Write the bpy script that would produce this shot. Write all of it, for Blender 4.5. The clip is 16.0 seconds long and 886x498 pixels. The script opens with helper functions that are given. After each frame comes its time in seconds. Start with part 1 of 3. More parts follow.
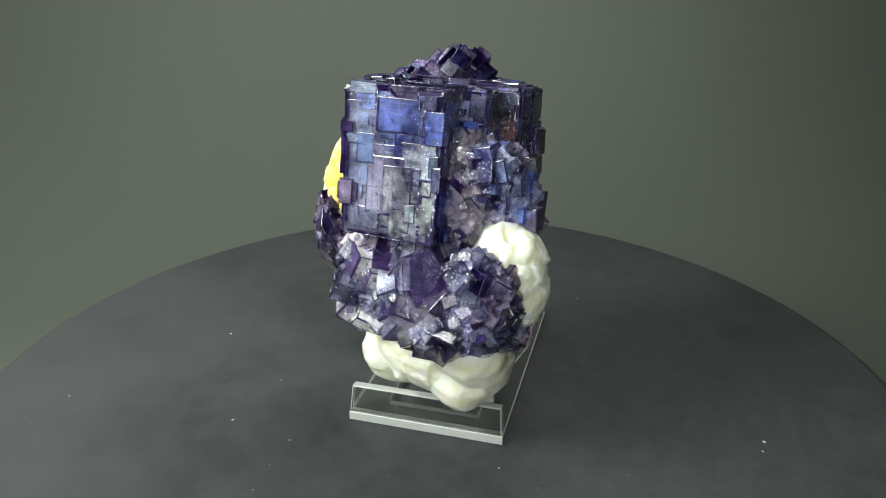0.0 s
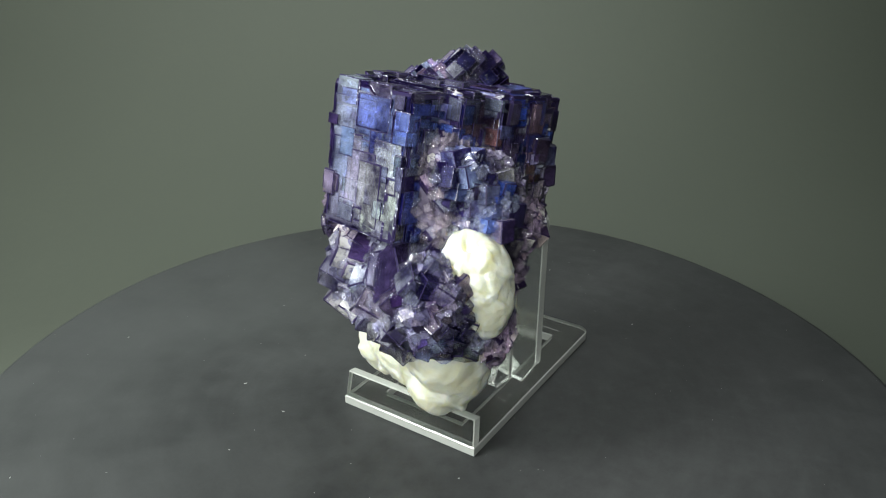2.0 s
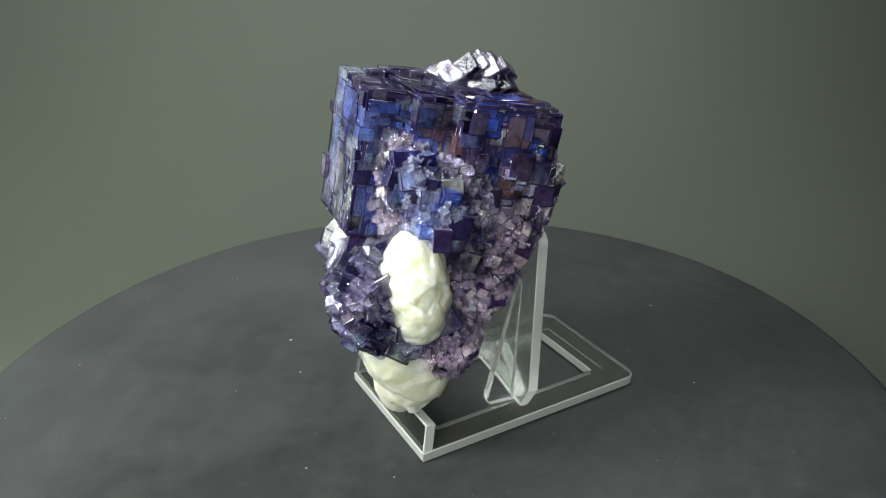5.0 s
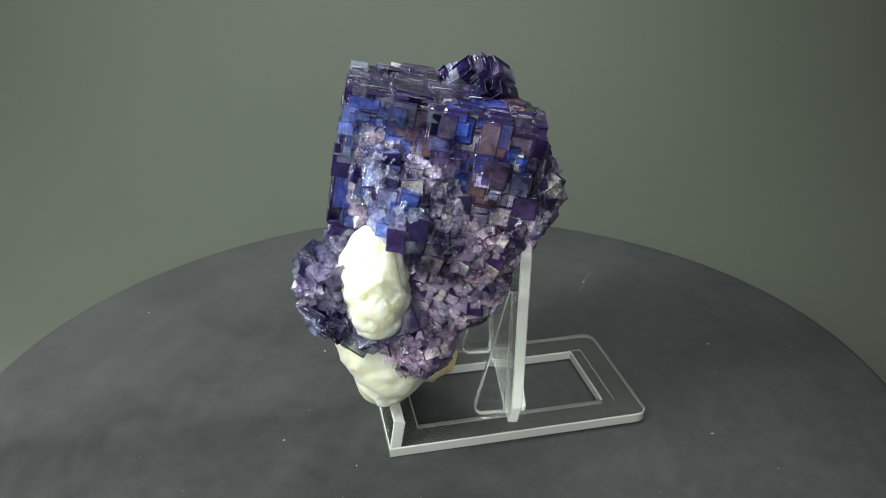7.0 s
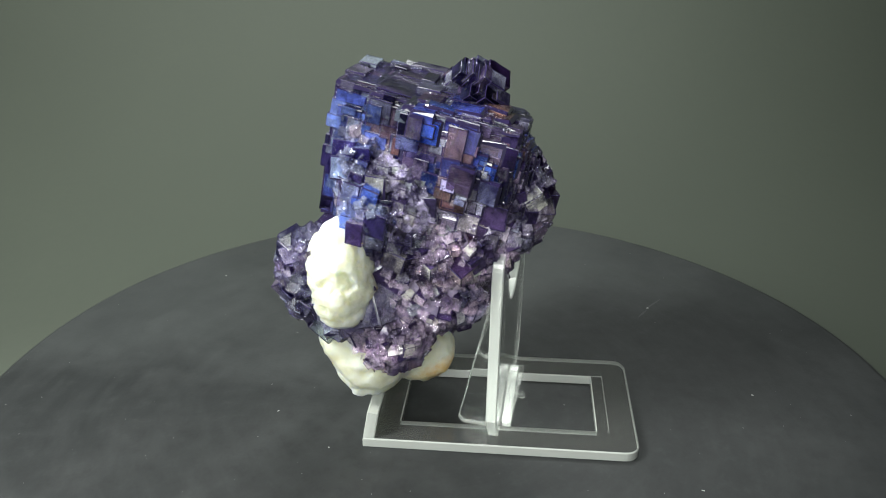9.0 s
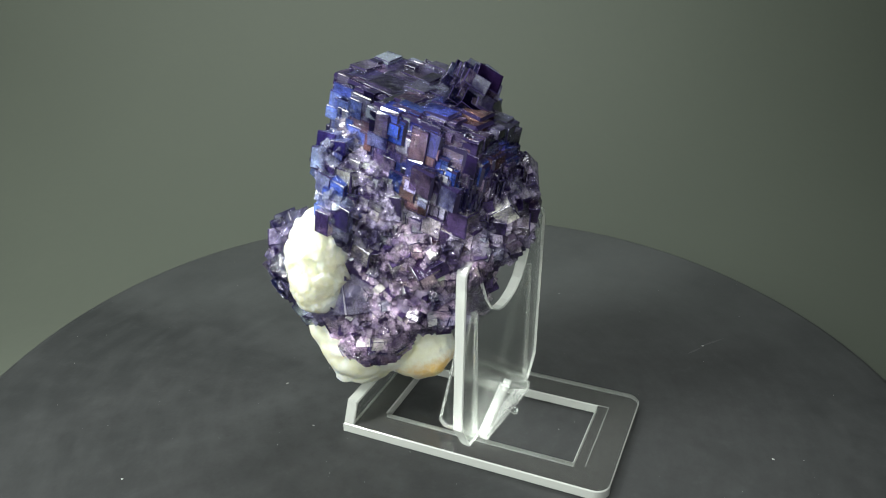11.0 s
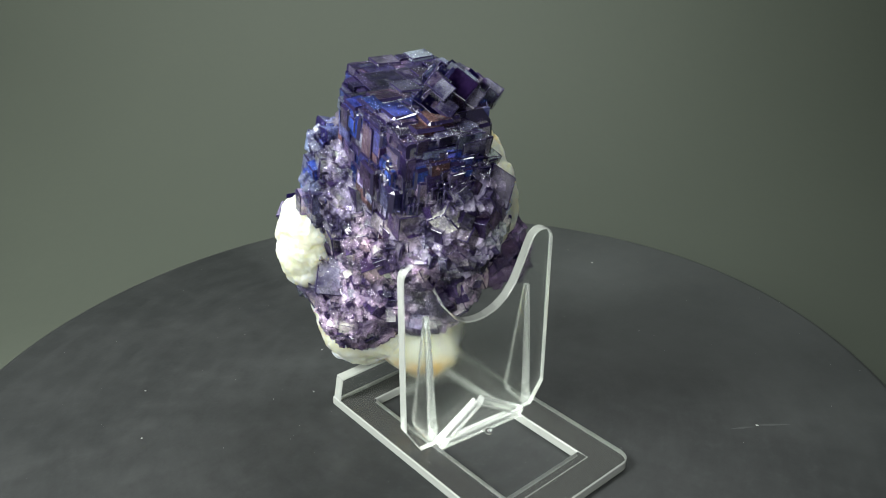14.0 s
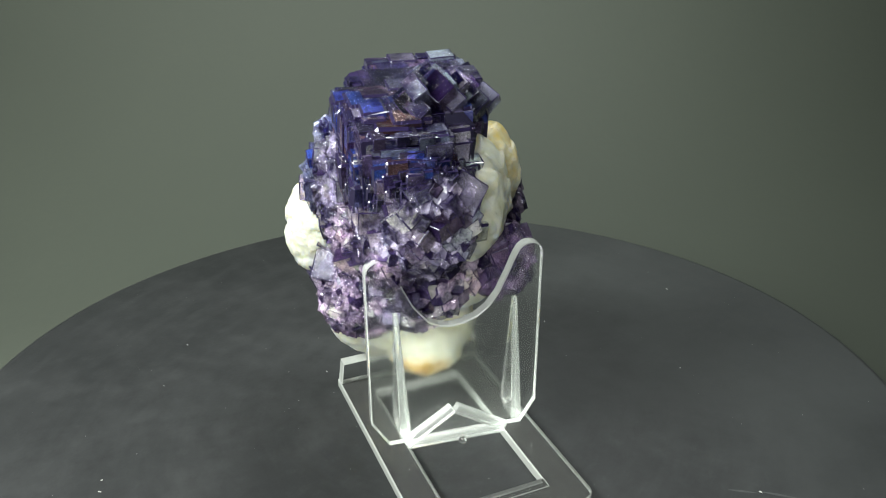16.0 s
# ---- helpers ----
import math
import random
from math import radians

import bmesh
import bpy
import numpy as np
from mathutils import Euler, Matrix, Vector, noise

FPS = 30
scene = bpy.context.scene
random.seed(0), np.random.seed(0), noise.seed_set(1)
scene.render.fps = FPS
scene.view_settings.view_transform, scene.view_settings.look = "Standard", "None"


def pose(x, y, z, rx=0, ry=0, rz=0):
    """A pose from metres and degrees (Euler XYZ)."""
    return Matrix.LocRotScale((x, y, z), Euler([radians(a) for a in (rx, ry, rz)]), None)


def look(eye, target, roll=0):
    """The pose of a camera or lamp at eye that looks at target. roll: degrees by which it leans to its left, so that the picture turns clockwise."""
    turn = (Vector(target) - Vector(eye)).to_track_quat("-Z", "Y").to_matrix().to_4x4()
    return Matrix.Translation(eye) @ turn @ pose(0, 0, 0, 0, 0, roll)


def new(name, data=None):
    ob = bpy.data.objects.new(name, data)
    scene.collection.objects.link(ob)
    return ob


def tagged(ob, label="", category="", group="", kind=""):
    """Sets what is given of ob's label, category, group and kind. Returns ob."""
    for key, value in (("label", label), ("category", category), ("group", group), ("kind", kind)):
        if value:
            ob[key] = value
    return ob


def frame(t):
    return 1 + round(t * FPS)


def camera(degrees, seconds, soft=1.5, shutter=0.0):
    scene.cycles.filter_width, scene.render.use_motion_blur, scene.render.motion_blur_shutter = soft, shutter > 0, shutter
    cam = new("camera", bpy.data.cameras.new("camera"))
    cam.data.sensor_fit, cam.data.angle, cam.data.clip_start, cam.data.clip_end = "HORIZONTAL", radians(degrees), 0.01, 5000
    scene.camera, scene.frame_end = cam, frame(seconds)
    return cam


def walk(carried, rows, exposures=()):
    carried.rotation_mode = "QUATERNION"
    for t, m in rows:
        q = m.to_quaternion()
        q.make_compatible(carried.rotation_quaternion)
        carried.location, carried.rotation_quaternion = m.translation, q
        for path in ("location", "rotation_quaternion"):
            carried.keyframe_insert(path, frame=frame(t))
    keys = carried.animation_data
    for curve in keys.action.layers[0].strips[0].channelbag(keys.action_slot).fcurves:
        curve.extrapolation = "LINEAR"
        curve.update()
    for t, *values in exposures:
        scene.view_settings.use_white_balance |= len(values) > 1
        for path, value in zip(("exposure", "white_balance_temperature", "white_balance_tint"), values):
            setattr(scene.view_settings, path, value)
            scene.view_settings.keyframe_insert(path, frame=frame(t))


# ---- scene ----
# The camera stands still; the turntable and what stands on it turn.
MM = 0.001
cam = camera(58.03, 16.0, soft=1.0)
eye = pose(0, -0.2016, 0.1444, 64.88, 0.485, -1.178)
walk(cam, [(0.0, eye), (16.0, eye)], [(0.0, -0.17), (2.0, -0.14), (4.0, -0.07), (7.0, 0.08), (8.0, 0.03), (12.0, -0.07), (14.0, -0.11), (16.0, -0.11)])


def turn(t):
    """The turntable's angle in degrees."""
    return -8.827 * t + 0.0069 * (t - 8) ** 2


# ---- light ----
world = bpy.data.worlds.new("room_light")
world.use_nodes = True
scene.world = world
world.node_tree.nodes["Background"].inputs[0].default_value = (0.80, 0.92, 1.0, 1)
world.node_tree.nodes["Background"].inputs[1].default_value = 0.02


def area_lamp(name, at, to, size, size_y, watts, colour):
    data = bpy.data.lights.new(name, "AREA")
    data.shape, data.size, data.size_y, data.energy, data.color = "RECTANGLE", size, size_y, watts, colour
    ob = new(name, data)
    ob.matrix_world = look(at, to)
    return tagged(ob, "white studio lamp panel above the turntable", "lamp", kind="structure")


area_lamp("front_lamp", (-0.10, -0.43, 0.27), (0.0, 0.05, 0.06), 0.28, 0.18, 2.0, (0.96, 1.0, 0.955))
area_lamp("left_lamp", (-0.29, -0.12, 0.33), (-0.02, 0.02, 0.03), 0.14, 0.16, 3.7, (0.96, 1.0, 0.945))
area_lamp("top_lamp", (0.09, 0.14, 0.40), (0.12, 0.20, 0.0), 0.20, 0.14, 1.15, (0.95, 1.0, 0.97))


# ---- materials ----
# the specimen's base; its crystals take the coordinates of their colour zones from it
specimen = new("mineral_specimen")


class Nodes:
    """A node material under construction."""

    def __init__(self, name):
        self.mat = bpy.data.materials.new(name)
        self.mat.use_nodes = True
        self.tree = self.mat.node_tree
        self.bsdf = self.tree.nodes["Principled BSDF"]

    def add(self, kind, **values):
        node = self.tree.nodes.new(kind)
        for key, value in values.items():
            node.inputs[key.replace("_", " ")].default_value = value
        return node

    def link(self, a, b):
        self.tree.links.new(a, b)

    def noise(self, scale, detail=4.0, rough=0.55, coords="Object"):
        tex = self.add("ShaderNodeTexCoord")
        if coords == "Specimen":
            tex.object, coords = specimen, "Object"
        node = self.add("ShaderNodeTexNoise", Scale=scale, Detail=detail, Roughness=rough)
        self.link(tex.outputs[coords], node.inputs["Vector"])
        return node.outputs["Fac"]

    def ramp(self, fac, stops):
        node = self.add("ShaderNodeValToRGB")
        els = node.color_ramp.elements
        while len(els) < len(stops):
            els.new(0.5)
        for el, (at, col) in zip(els, stops):
            el.position = at
            el.color = (*col, 1) if len(col) == 3 else col
        self.link(fac, node.inputs["Fac"])
        return node.outputs["Color"]

    def mix(self, fac, a, b, blend="MIX"):
        node = self.add("ShaderNodeMix")
        node.data_type, node.blend_type = "RGBA", blend
        for socket, value in ((node.inputs[0], fac), (node.inputs[6], a), (node.inputs[7], b)):
            if isinstance(value, (int, float)):
                socket.default_value = value
            elif isinstance(value, tuple):
                socket.default_value = (*value, 1)
            else:
                self.link(value, socket)
        return node.outputs[2]

    def bump(self, fac, strength, distance):
        node = self.add("ShaderNodeBump", Strength=strength, Distance=distance)
        self.link(fac, node.inputs["Height"])
        self.link(node.outputs["Normal"], self.bsdf.inputs["Normal"])

    def put(self, **values):
        for key, value in values.items():
            socket = self.bsdf.inputs[key.replace("_", " ")]
            if isinstance(value, (int, float)):
                socket.default_value = value
            elif isinstance(value, tuple):
                socket.default_value = (*value, 1) if len(value) == 3 and socket.type == "RGBA" else value
            else:
                self.link(value, socket)
        return self.mat


def fluorite_material(name, transmission, clarity, tone=(1.0, 1.0, 1.0)):
    """Glassy fluorite: the object's own tint, clouded inside, with dark violet growth zones and painted seam shade
    along the edges of each cube.
    """
    n = Nodes(name)
    info = n.add("ShaderNodeObjectInfo")
    cloud = n.noise(95.0, 6.0, 0.62, "Specimen")
    flaw = n.noise(520.0, 5.0, 0.68, "Specimen")
    tint = n.mix(n.ramp(cloud, [(0.40, (0, 0, 0)), (0.60, (1, 1, 1))]), (0.24, 0.21, 0.36), (2.3, 2.25, 2.1))
    col = n.mix(1.0, info.outputs["Color"], tint, "MULTIPLY")
    col = n.mix(n.ramp(flaw, [(0.56, (0, 0, 0)), (0.66, (0.34, 0.34, 0.34))]), col, (0.56, 0.58, 0.70))
    col = n.mix(n.ramp(flaw, [(0.34, (0.6, 0.6, 0.6)), (0.43, (0, 0, 0))]), col, (0.045, 0.035, 0.13))
    col = n.mix(1.0, col, tone, "MULTIPLY")
    uv = n.add("ShaderNodeUVMap")
    split = n.add("ShaderNodeSeparateXYZ")
    n.link(uv.outputs["UV"], split.inputs[0])
    edge = []
    for axis in (0, 1):
        off = n.add("ShaderNodeMath")
        off.operation = "SUBTRACT"
        n.link(split.outputs[axis], off.inputs[0])
        off.inputs[1].default_value = 0.525
        size = n.add("ShaderNodeMath")
        size.operation = "ABSOLUTE"
        n.link(off.outputs[0], size.inputs[0])
        edge.append(size.outputs[0])
    far = n.add("ShaderNodeMath")
    far.operation = "MAXIMUM"
    n.link(edge[0], far.inputs[0])
    n.link(edge[1], far.inputs[1])
    # edge darkness painted in, off centre so two sides of a face are heavier
    zone_shade = n.ramp(far.outputs[0], [(0.45, (0, 0, 0)), (0.475, (0.75, 0.75, 0.75)), (0.50, (1, 1, 1))])
    patchy = n.mix(1.0, zone_shade, n.ramp(n.noise(210.0, 3.0, 0.5, "Specimen"), [(0.42, (0.12, 0.12, 0.12)), (0.56, (1, 1, 1))]), "MULTIPLY")
    col = n.mix(patchy, col, n.mix(1.0, col, (0.09, 0.05, 0.20), "MULTIPLY"))
    fine = n.noise(900.0, 4.0, 0.65, "Specimen")
    n.bump(fine, 0.35, 0.0005)
    rough = n.ramp(fine, [(0.40, (0.02, 0.02, 0.02)), (0.75, (0.13, 0.13, 0.13))])
    mat = n.put(Base_Color=col, Roughness=rough, IOR=1.434, Transmission_Weight=transmission, Specular_IOR_Level=0.7, Coat_Weight=0.2, Coat_Roughness=0.03, Coat_IOR=1.6)
    clear = n.add("ShaderNodeBsdfTransparent")
    lighter = n.add("ShaderNodeGamma", Gamma=0.42)
    n.link(col, lighter.inputs["Color"])
    n.link(lighter.outputs[0], clear.inputs["Color"])
    both = n.add("ShaderNodeMixShader", Fac=clarity)
    n.link(n.bsdf.outputs[0], both.inputs[1])
    n.link(clear.outputs[0], both.inputs[2])
    n.link(both.outputs[0], n.tree.nodes["Material Output"].inputs["Surface"])
    return mat


FLUORITE = fluorite_material("fluorite", 0.62, 0.42, (1.08, 1.11, 1.02))
# near-black violet faces: the shade of refracted light, put into the colour
FLUORITE_SHADED_FACE = fluorite_material("fluorite_shaded_face", 0.35, 0.10, (0.07, 0.05, 0.13))


def worn_glint_material(name, rough, coat, chipped=0.0):
    """Worn cube edges, mostly dark violet seam shade, chipped spots painted as white glints."""
    n = Nodes(name)
    info = n.add("ShaderNodeObjectInfo")
    glints = n.noise(7.0, 3.0, 0.6)
    shift = n.add("ShaderNodeMath")
    shift.operation = "MULTIPLY_ADD"
    n.link(info.outputs["Random"], shift.inputs[0])
    shift.inputs[1].default_value = 0.18
    n.link(glints, shift.inputs[2])
    # the pale end of the ramp is a glint put into the colour
    col = n.ramp(shift.outputs[0], [(0.66 + chipped, (0.022, 0.016, 0.055)), (0.72 + chipped, (0.10, 0.09, 0.18)), (0.79 + chipped, (0.60, 0.62, 0.68))])
    return n.put(Base_Color=col, Roughness=rough, IOR=1.434, Specular_IOR_Level=0.9, Coat_Weight=coat, Coat_Roughness=0.10, Coat_IOR=1.8)


FLUORITE_EDGE = worn_glint_material("fluorite_worn_glint", 0.25, 0.0, 0.06)
FLUORITE_RIM = worn_glint_material("fluorite_bevelled_rim", 0.14, 0.75, 0.10)


def fluorite_mass_material(name, relief, rough):
    """The clouded inside of the crystals, seen through the clear outer growth: veils of pale lilac in deep violet."""
    n = Nodes(name)
    info = n.add("ShaderNodeObjectInfo")
    cloud = n.noise(150.0, 6.0, 0.65, "Specimen")
    veil = n.noise(330.0, 6.0, 0.75)
    col = n.mix(n.ramp(cloud, [(0.34, (0, 0, 0)), (0.66, (1, 1, 1))]), n.mix(1.0, info.outputs["Color"], (0.22, 0.18, 0.34), "MULTIPLY"), info.outputs["Color"])
    col = n.mix(n.ramp(veil, [(0.50, (0, 0, 0)), (0.70, (0.55, 0.55, 0.55))]), col, (0.30, 0.30, 0.42))
    n.bump(veil, relief, 0.0008)
    return n.put(Base_Color=col, Roughness=rough, IOR=1.434, Specular_IOR_Level=0.9, Coat_Weight=0.6, Coat_Roughness=0.05, Coat_IOR=1.7)


FLUORITE_MASS = fluorite_mass_material("fluorite_mass", 0.5, 0.25)
FLUORITE_CLEAVED = fluorite_mass_material("fluorite_cleaved", 0.12, 0.08)


def calcite_material(name, base, stain, spot, reach, stretch=(1.0, 1.0, 1.0)):
    """Waxy broken calcite with one stained patch round a spot of the specimen, in metres."""
    n = Nodes(name)
    small = n.noise(420.0, 4.0, 0.6)
    col = n.mix(n.ramp(small, [(0.3, (0, 0, 0)), (0.7, (1, 1, 1))]), tuple(0.86 * c for c in base), base)
    patch = n.noise(150.0, 5.0, 0.65)
    col = n.mix(n.ramp(patch, [(0.40, (0.7, 0.7, 0.7)), (0.58, (0, 0, 0))]), col, tuple(k * c for k, c in zip((0.86, 0.84, 0.72), base)))
    tex = n.add("ShaderNodeTexCoord")
    tex.object = specimen
    away = n.add("ShaderNodeVectorMath")
    away.operation = "SUBTRACT"
    n.link(tex.outputs["Object"], away.inputs[0])
    away.inputs[1].default_value = spot
    scaled = n.add("ShaderNodeVectorMath")
    scaled.operation = "MULTIPLY"
    n.link(away.outputs[0], scaled.inputs[0])
    scaled.inputs[1].default_value = tuple(k / reach for k in stretch)
    far = n.add("ShaderNodeVectorMath")
    far.operation = "LENGTH"
    n.link(scaled.outputs[0], far.inputs[0])
    ragged = n.add("ShaderNodeMath")
    ragged.operation = "MULTIPLY_ADD"
    n.link(n.noise(260.0, 5.0, 0.7, "Specimen"), ragged.inputs[0])
    ragged.inputs[1].default_value = 0.8
    n.link(far.outputs["Value"], ragged.inputs[2])
    col = n.mix(n.ramp(ragged.outputs[0], [(0.55, (0.85, 0.85, 0.85)), (0.92, (0, 0, 0))]), col, stain)
    grit = n.noise(1500.0, 4.0, 0.7)
    n.bump(n.mix(0.35, small, grit), 0.40, 0.0010)
    mat = n.put(Base_Color=col, Roughness=0.30, IOR=1.55, Subsurface_Weight=1.0, Subsurface_Scale=0.007, Coat_Weight=0.2, Coat_Roughness=0.15)
    n.bsdf.inputs["Subsurface Radius"].default_value = (1.0, 0.9, 0.6)
    return mat


CALCITE = calcite_material("calcite", (0.77, 0.785, 0.67), (0.62, 0.36, 0.06), (0.005, 0.001, 0.0155), 0.024, (1.0, 1.0, 2.4))
CALCITE_STAINED = calcite_material("calcite_stained", (0.78, 0.76, 0.60), (0.80, 0.55, 0.03), (-0.019, -0.008, 0.074), 0.042)


def acrylic_material(name, rough, transmission, colour):
    n = Nodes(name)
    smear = n.noise(130.0, 5.0, 0.65)
    return n.put(Base_Color=colour, IOR=1.49, Transmission_Weight=transmission,
                 Roughness=n.ramp(smear, [(0.45, (rough, rough, rough)), (0.8, (rough + 0.02,) * 3)]))


ACRYLIC = acrylic_material("acrylic", 0.015, 1.0, (0.97, 0.99, 0.97))
ACRYLIC_SCUFFED = acrylic_material("acrylic_scuffed", 0.02, 0.95, (0.97, 0.99, 0.97))
ACRYLIC_HAZY = acrylic_material("acrylic_hazy", 0.13, 0.985, (0.96, 0.99, 0.96))
ACRYLIC_EDGE = acrylic_material("acrylic_cut_edge", 0.16, 0.60, (0.94, 0.98, 0.93))
ACRYLIC_TRUSS = acrylic_material("acrylic_moulded", 0.12, 0.84, (0.96, 0.99, 0.96))


def turntable_material():
    n = Nodes("turntable_coating")
    scuff = n.noise(11.0, 7.0, 0.62)
    grain = n.noise(900.0, 2.0, 0.5)
    smudge = n.noise(38.0, 6.0, 0.68)
    col = n.ramp(scuff, [(0.30, (0.0132, 0.0150, 0.0158)), (0.55, (0.0229, 0.0246, 0.0255)), (0.78, (0.0352, 0.0378, 0.0387))])
    col = n.mix(n.ramp(smudge, [(0.56, (0, 0, 0)), (0.80, (0.55, 0.55, 0.55))]), col, (0.0466, 0.0510, 0.0510))
    mottle = n.noise(170.0, 6.0, 0.7)
    col = n.mix(n.ramp(mottle, [(0.36, (0.45, 0.45, 0.45)), (0.50, (0, 0, 0))]), col, (0.0132, 0.0141, 0.0150))
    col = n.mix(n.ramp(mottle, [(0.54, (0, 0, 0)), (0.70, (0.42, 0.42, 0.42))]), col, (0.0378, 0.0405, 0.0414))
    tex = n.add("ShaderNodeTexCoord")
    far = n.add("ShaderNodeVectorMath")
    far.operation = "LENGTH"
    n.link(tex.outputs["Object"], far.inputs[0])
    split = n.add("ShaderNodeSeparateXYZ")
    n.link(tex.outputs["Object"], split.inputs[0])
    ring = n.add("ShaderNodeCombineXYZ")
    for k, (out, size) in enumerate(((far.outputs["Value"], 190.0), (split.outputs[0], 45.0), (split.outputs[1], 45.0))):
        times = n.add("ShaderNodeMath")
        times.operation = "MULTIPLY"
        n.link(out, times.inputs[0])
        times.inputs[1].default_value = size
        n.link(times.outputs[0], ring.inputs[k])
    brushed = n.add("ShaderNodeTexNoise", Scale=1.0, Detail=4.0, Roughness=0.6)
    n.link(ring.outputs[0], brushed.inputs["Vector"])
    col = n.mix(n.ramp(brushed.outputs["Fac"], [(0.45, (0, 0, 0)), (0.75, (0.34, 0.34, 0.34))]), col, (0.0396, 0.0422, 0.0431))
    side = n.add("ShaderNodeMath")
    side.operation = "MULTIPLY_ADD"
    n.link(split.outputs[0], side.inputs[0])
    side.inputs[1].default_value = -4.0
    n.link(scuff, side.inputs[2])
    col = n.mix(n.ramp(side.outputs[0], [(0.55, (0, 0, 0)), (1.0, (0.75, 0.75, 0.75))]), col, (0.053, 0.058, 0.058))
    n.bump(grain, 0.10, 0.0003)
    rough = n.ramp(smudge, [(0.3, (0.50, 0.50, 0.50)), (0.7, (0.66, 0.66, 0.66))])
    return n.put(Base_Color=col, Roughness=rough, IOR=1.45)


def paper_material():
    n = Nodes("backdrop_paper")
    big = n.noise(2.2, 5.0, 0.6)
    fine = n.noise(240.0, 3.0, 0.55)
    col = n.ramp(big, [(0.25, (0.048, 0.057, 0.044)), (0.75, (0.064, 0.074, 0.057))])
    col = n.mix(n.ramp(fine, [(0.3, (0, 0, 0)), (0.7, (0.4, 0.4, 0.4))]), col, (0.053, 0.062, 0.050))
    n.bump(fine, 0.15, 0.0005)
    return n.put(Base_Color=col, Roughness=0.75)


def plain_material(name, colour, rough, scale=60.0):
    n = Nodes(name)
    spots = n.noise(scale, 4.0, 0.6)
    col = n.ramp(spots, [(0.3, tuple(0.85 * c for c in colour)), (0.7, colour)])
    return n.put(Base_Color=col, Roughness=rough)


TURNTABLE = turntable_material()
PAPER = paper_material()
SCUFF = plain_material("paper_scuff", (0.100, 0.113, 0.092), 0.8, 300.0)
RUB = plain_material("platter_rub", (0.060, 0.065, 0.065), 0.7, 700.0)
DUST = plain_material("dust", (0.42, 0.43, 0.41), 0.8, 900.0)
ROOM = plain_material("room_paint", (0.07, 0.073, 0.069), 0.85, 3.0)


# ---- building helpers ----
def mesh_object(name, bm, materials, parent=None, smooth=False):
    data = bpy.data.meshes.new(name)
    bm.to_mesh(data)
    bm.free()
    for m in materials:
        data.materials.append(m)
    if smooth:
        data.polygons.foreach_set("use_smooth", [True] * len(data.polygons))
    ob = new(name, data)
    ob.parent = parent
    return ob


def part(name, bm, material, parent, label="", smooth=False):
    ob = mesh_object(name, bm, material if isinstance(material, tuple) else (material,), parent, smooth)
    return tagged(ob, label)


def add_box(bm, m, size):
    bmesh.ops.create_cube(bm, size=1.0, matrix=m @ Matrix.Diagonal((*size, 1)))


def bevelled(bm, width, segments=2):
    bmesh.ops.bevel(bm, geom=bm.edges[:], offset=width, segments=segments, affect="EDGES", profile=0.6)
    return bm


# ---- the setting ----
def build_backdrop():
    """One sheet of paper that lies on the table and sweeps up behind the turntable."""
    bm = bmesh.new()
    profile = [(-0.9, -0.032), (0.10, -0.032)]
    profile += [(0.10 + 0.22 * math.sin(a), -0.032 + 0.22 * (1 - math.cos(a))) for a in [radians(5 * k) for k in range(1, 19)]]
    profile += [(0.32, 0.5), (0.32, 1.2)]
    for side in (-0.9, 0.9):
        for y, z in profile:
            bm.verts.new((side, y, z))
    bm.verts.ensure_lookup_table()
    k = len(profile)
    for i in range(k - 1):
        bm.faces.new((bm.verts[i], bm.verts[k + i], bm.verts[k + i + 1], bm.verts[i + 1]))
    bmesh.ops.recalc_face_normals(bm, faces=bm.faces[:])
    ob = mesh_object("backdrop", bm, (PAPER,), None, True)
    tagged(ob, "olive grey paper sweep behind the turntable", "backdrop", kind="structure")
    thick = ob.modifiers.new("thickness", "SOLIDIFY")
    thick.thickness, thick.offset = 0.001, -1
    return ob


def build_room():
    """Plain dim walls and ceiling that close the place."""
    for name, at, size in (("wall_north", (0, 1.3, 0.5), (2.8, 0.1, 2.2)), ("wall_south", (0, -1.5, 0.5), (2.8, 0.1, 2.2)),
                           ("wall_east", (1.35, -0.1, 0.5), (0.1, 2.7, 2.2)), ("wall_west", (-1.35, -0.1, 0.5), (0.1, 2.7, 2.2)),
                           ("ceiling", (0, -0.1, 1.55), (2.6, 2.7, 0.1)), ("tabletop", (0, -0.1, -0.064), (2.6, 2.7, 0.06))):
        bm = bmesh.new()
        add_box(bm, Matrix.Translation(at), size)
        tagged(mesh_object(name, bm, (ROOM,)), "plain dim painted surface closing the room", "room", kind="structure")


backdrop = build_backdrop()


def scuff(a, b, width):
    """A pale rub mark on the paper from a to b, following its sweep."""
    bm = bmesh.new()
    rows = []
    for k in range(9):
        f = k / 8
        x, y = a[0] + (b[0] - a[0]) * f, a[1] + (b[1] - a[1]) * f
        z = -0.032 + 0.22 - math.sqrt(0.22 ** 2 - (y - 0.10) ** 2) + 0.0006
        w = width * (0.35 + 0.65 * math.sin(math.pi * min(1, f + 0.12))) * (0.8 + 0.4 * noise.noise((k * 1.7, x * 50, 0)))
        rows.append((bm.verts.new((x - w / 2, y, z)), bm.verts.new((x + w / 2, y, z))))
    for (p, q), (r, s) in zip(rows, rows[1:]):
        bm.faces.new((p, q, s, r))
    part("scuff_mark", bm, SCUFF, backdrop, "faint pale rub mark")


scuff((-0.149, 0.177), (-0.1456, 0.149), 0.0017)
scuff((-0.1169, 0.191), (-0.1212, 0.171), 0.0012)
build_room()


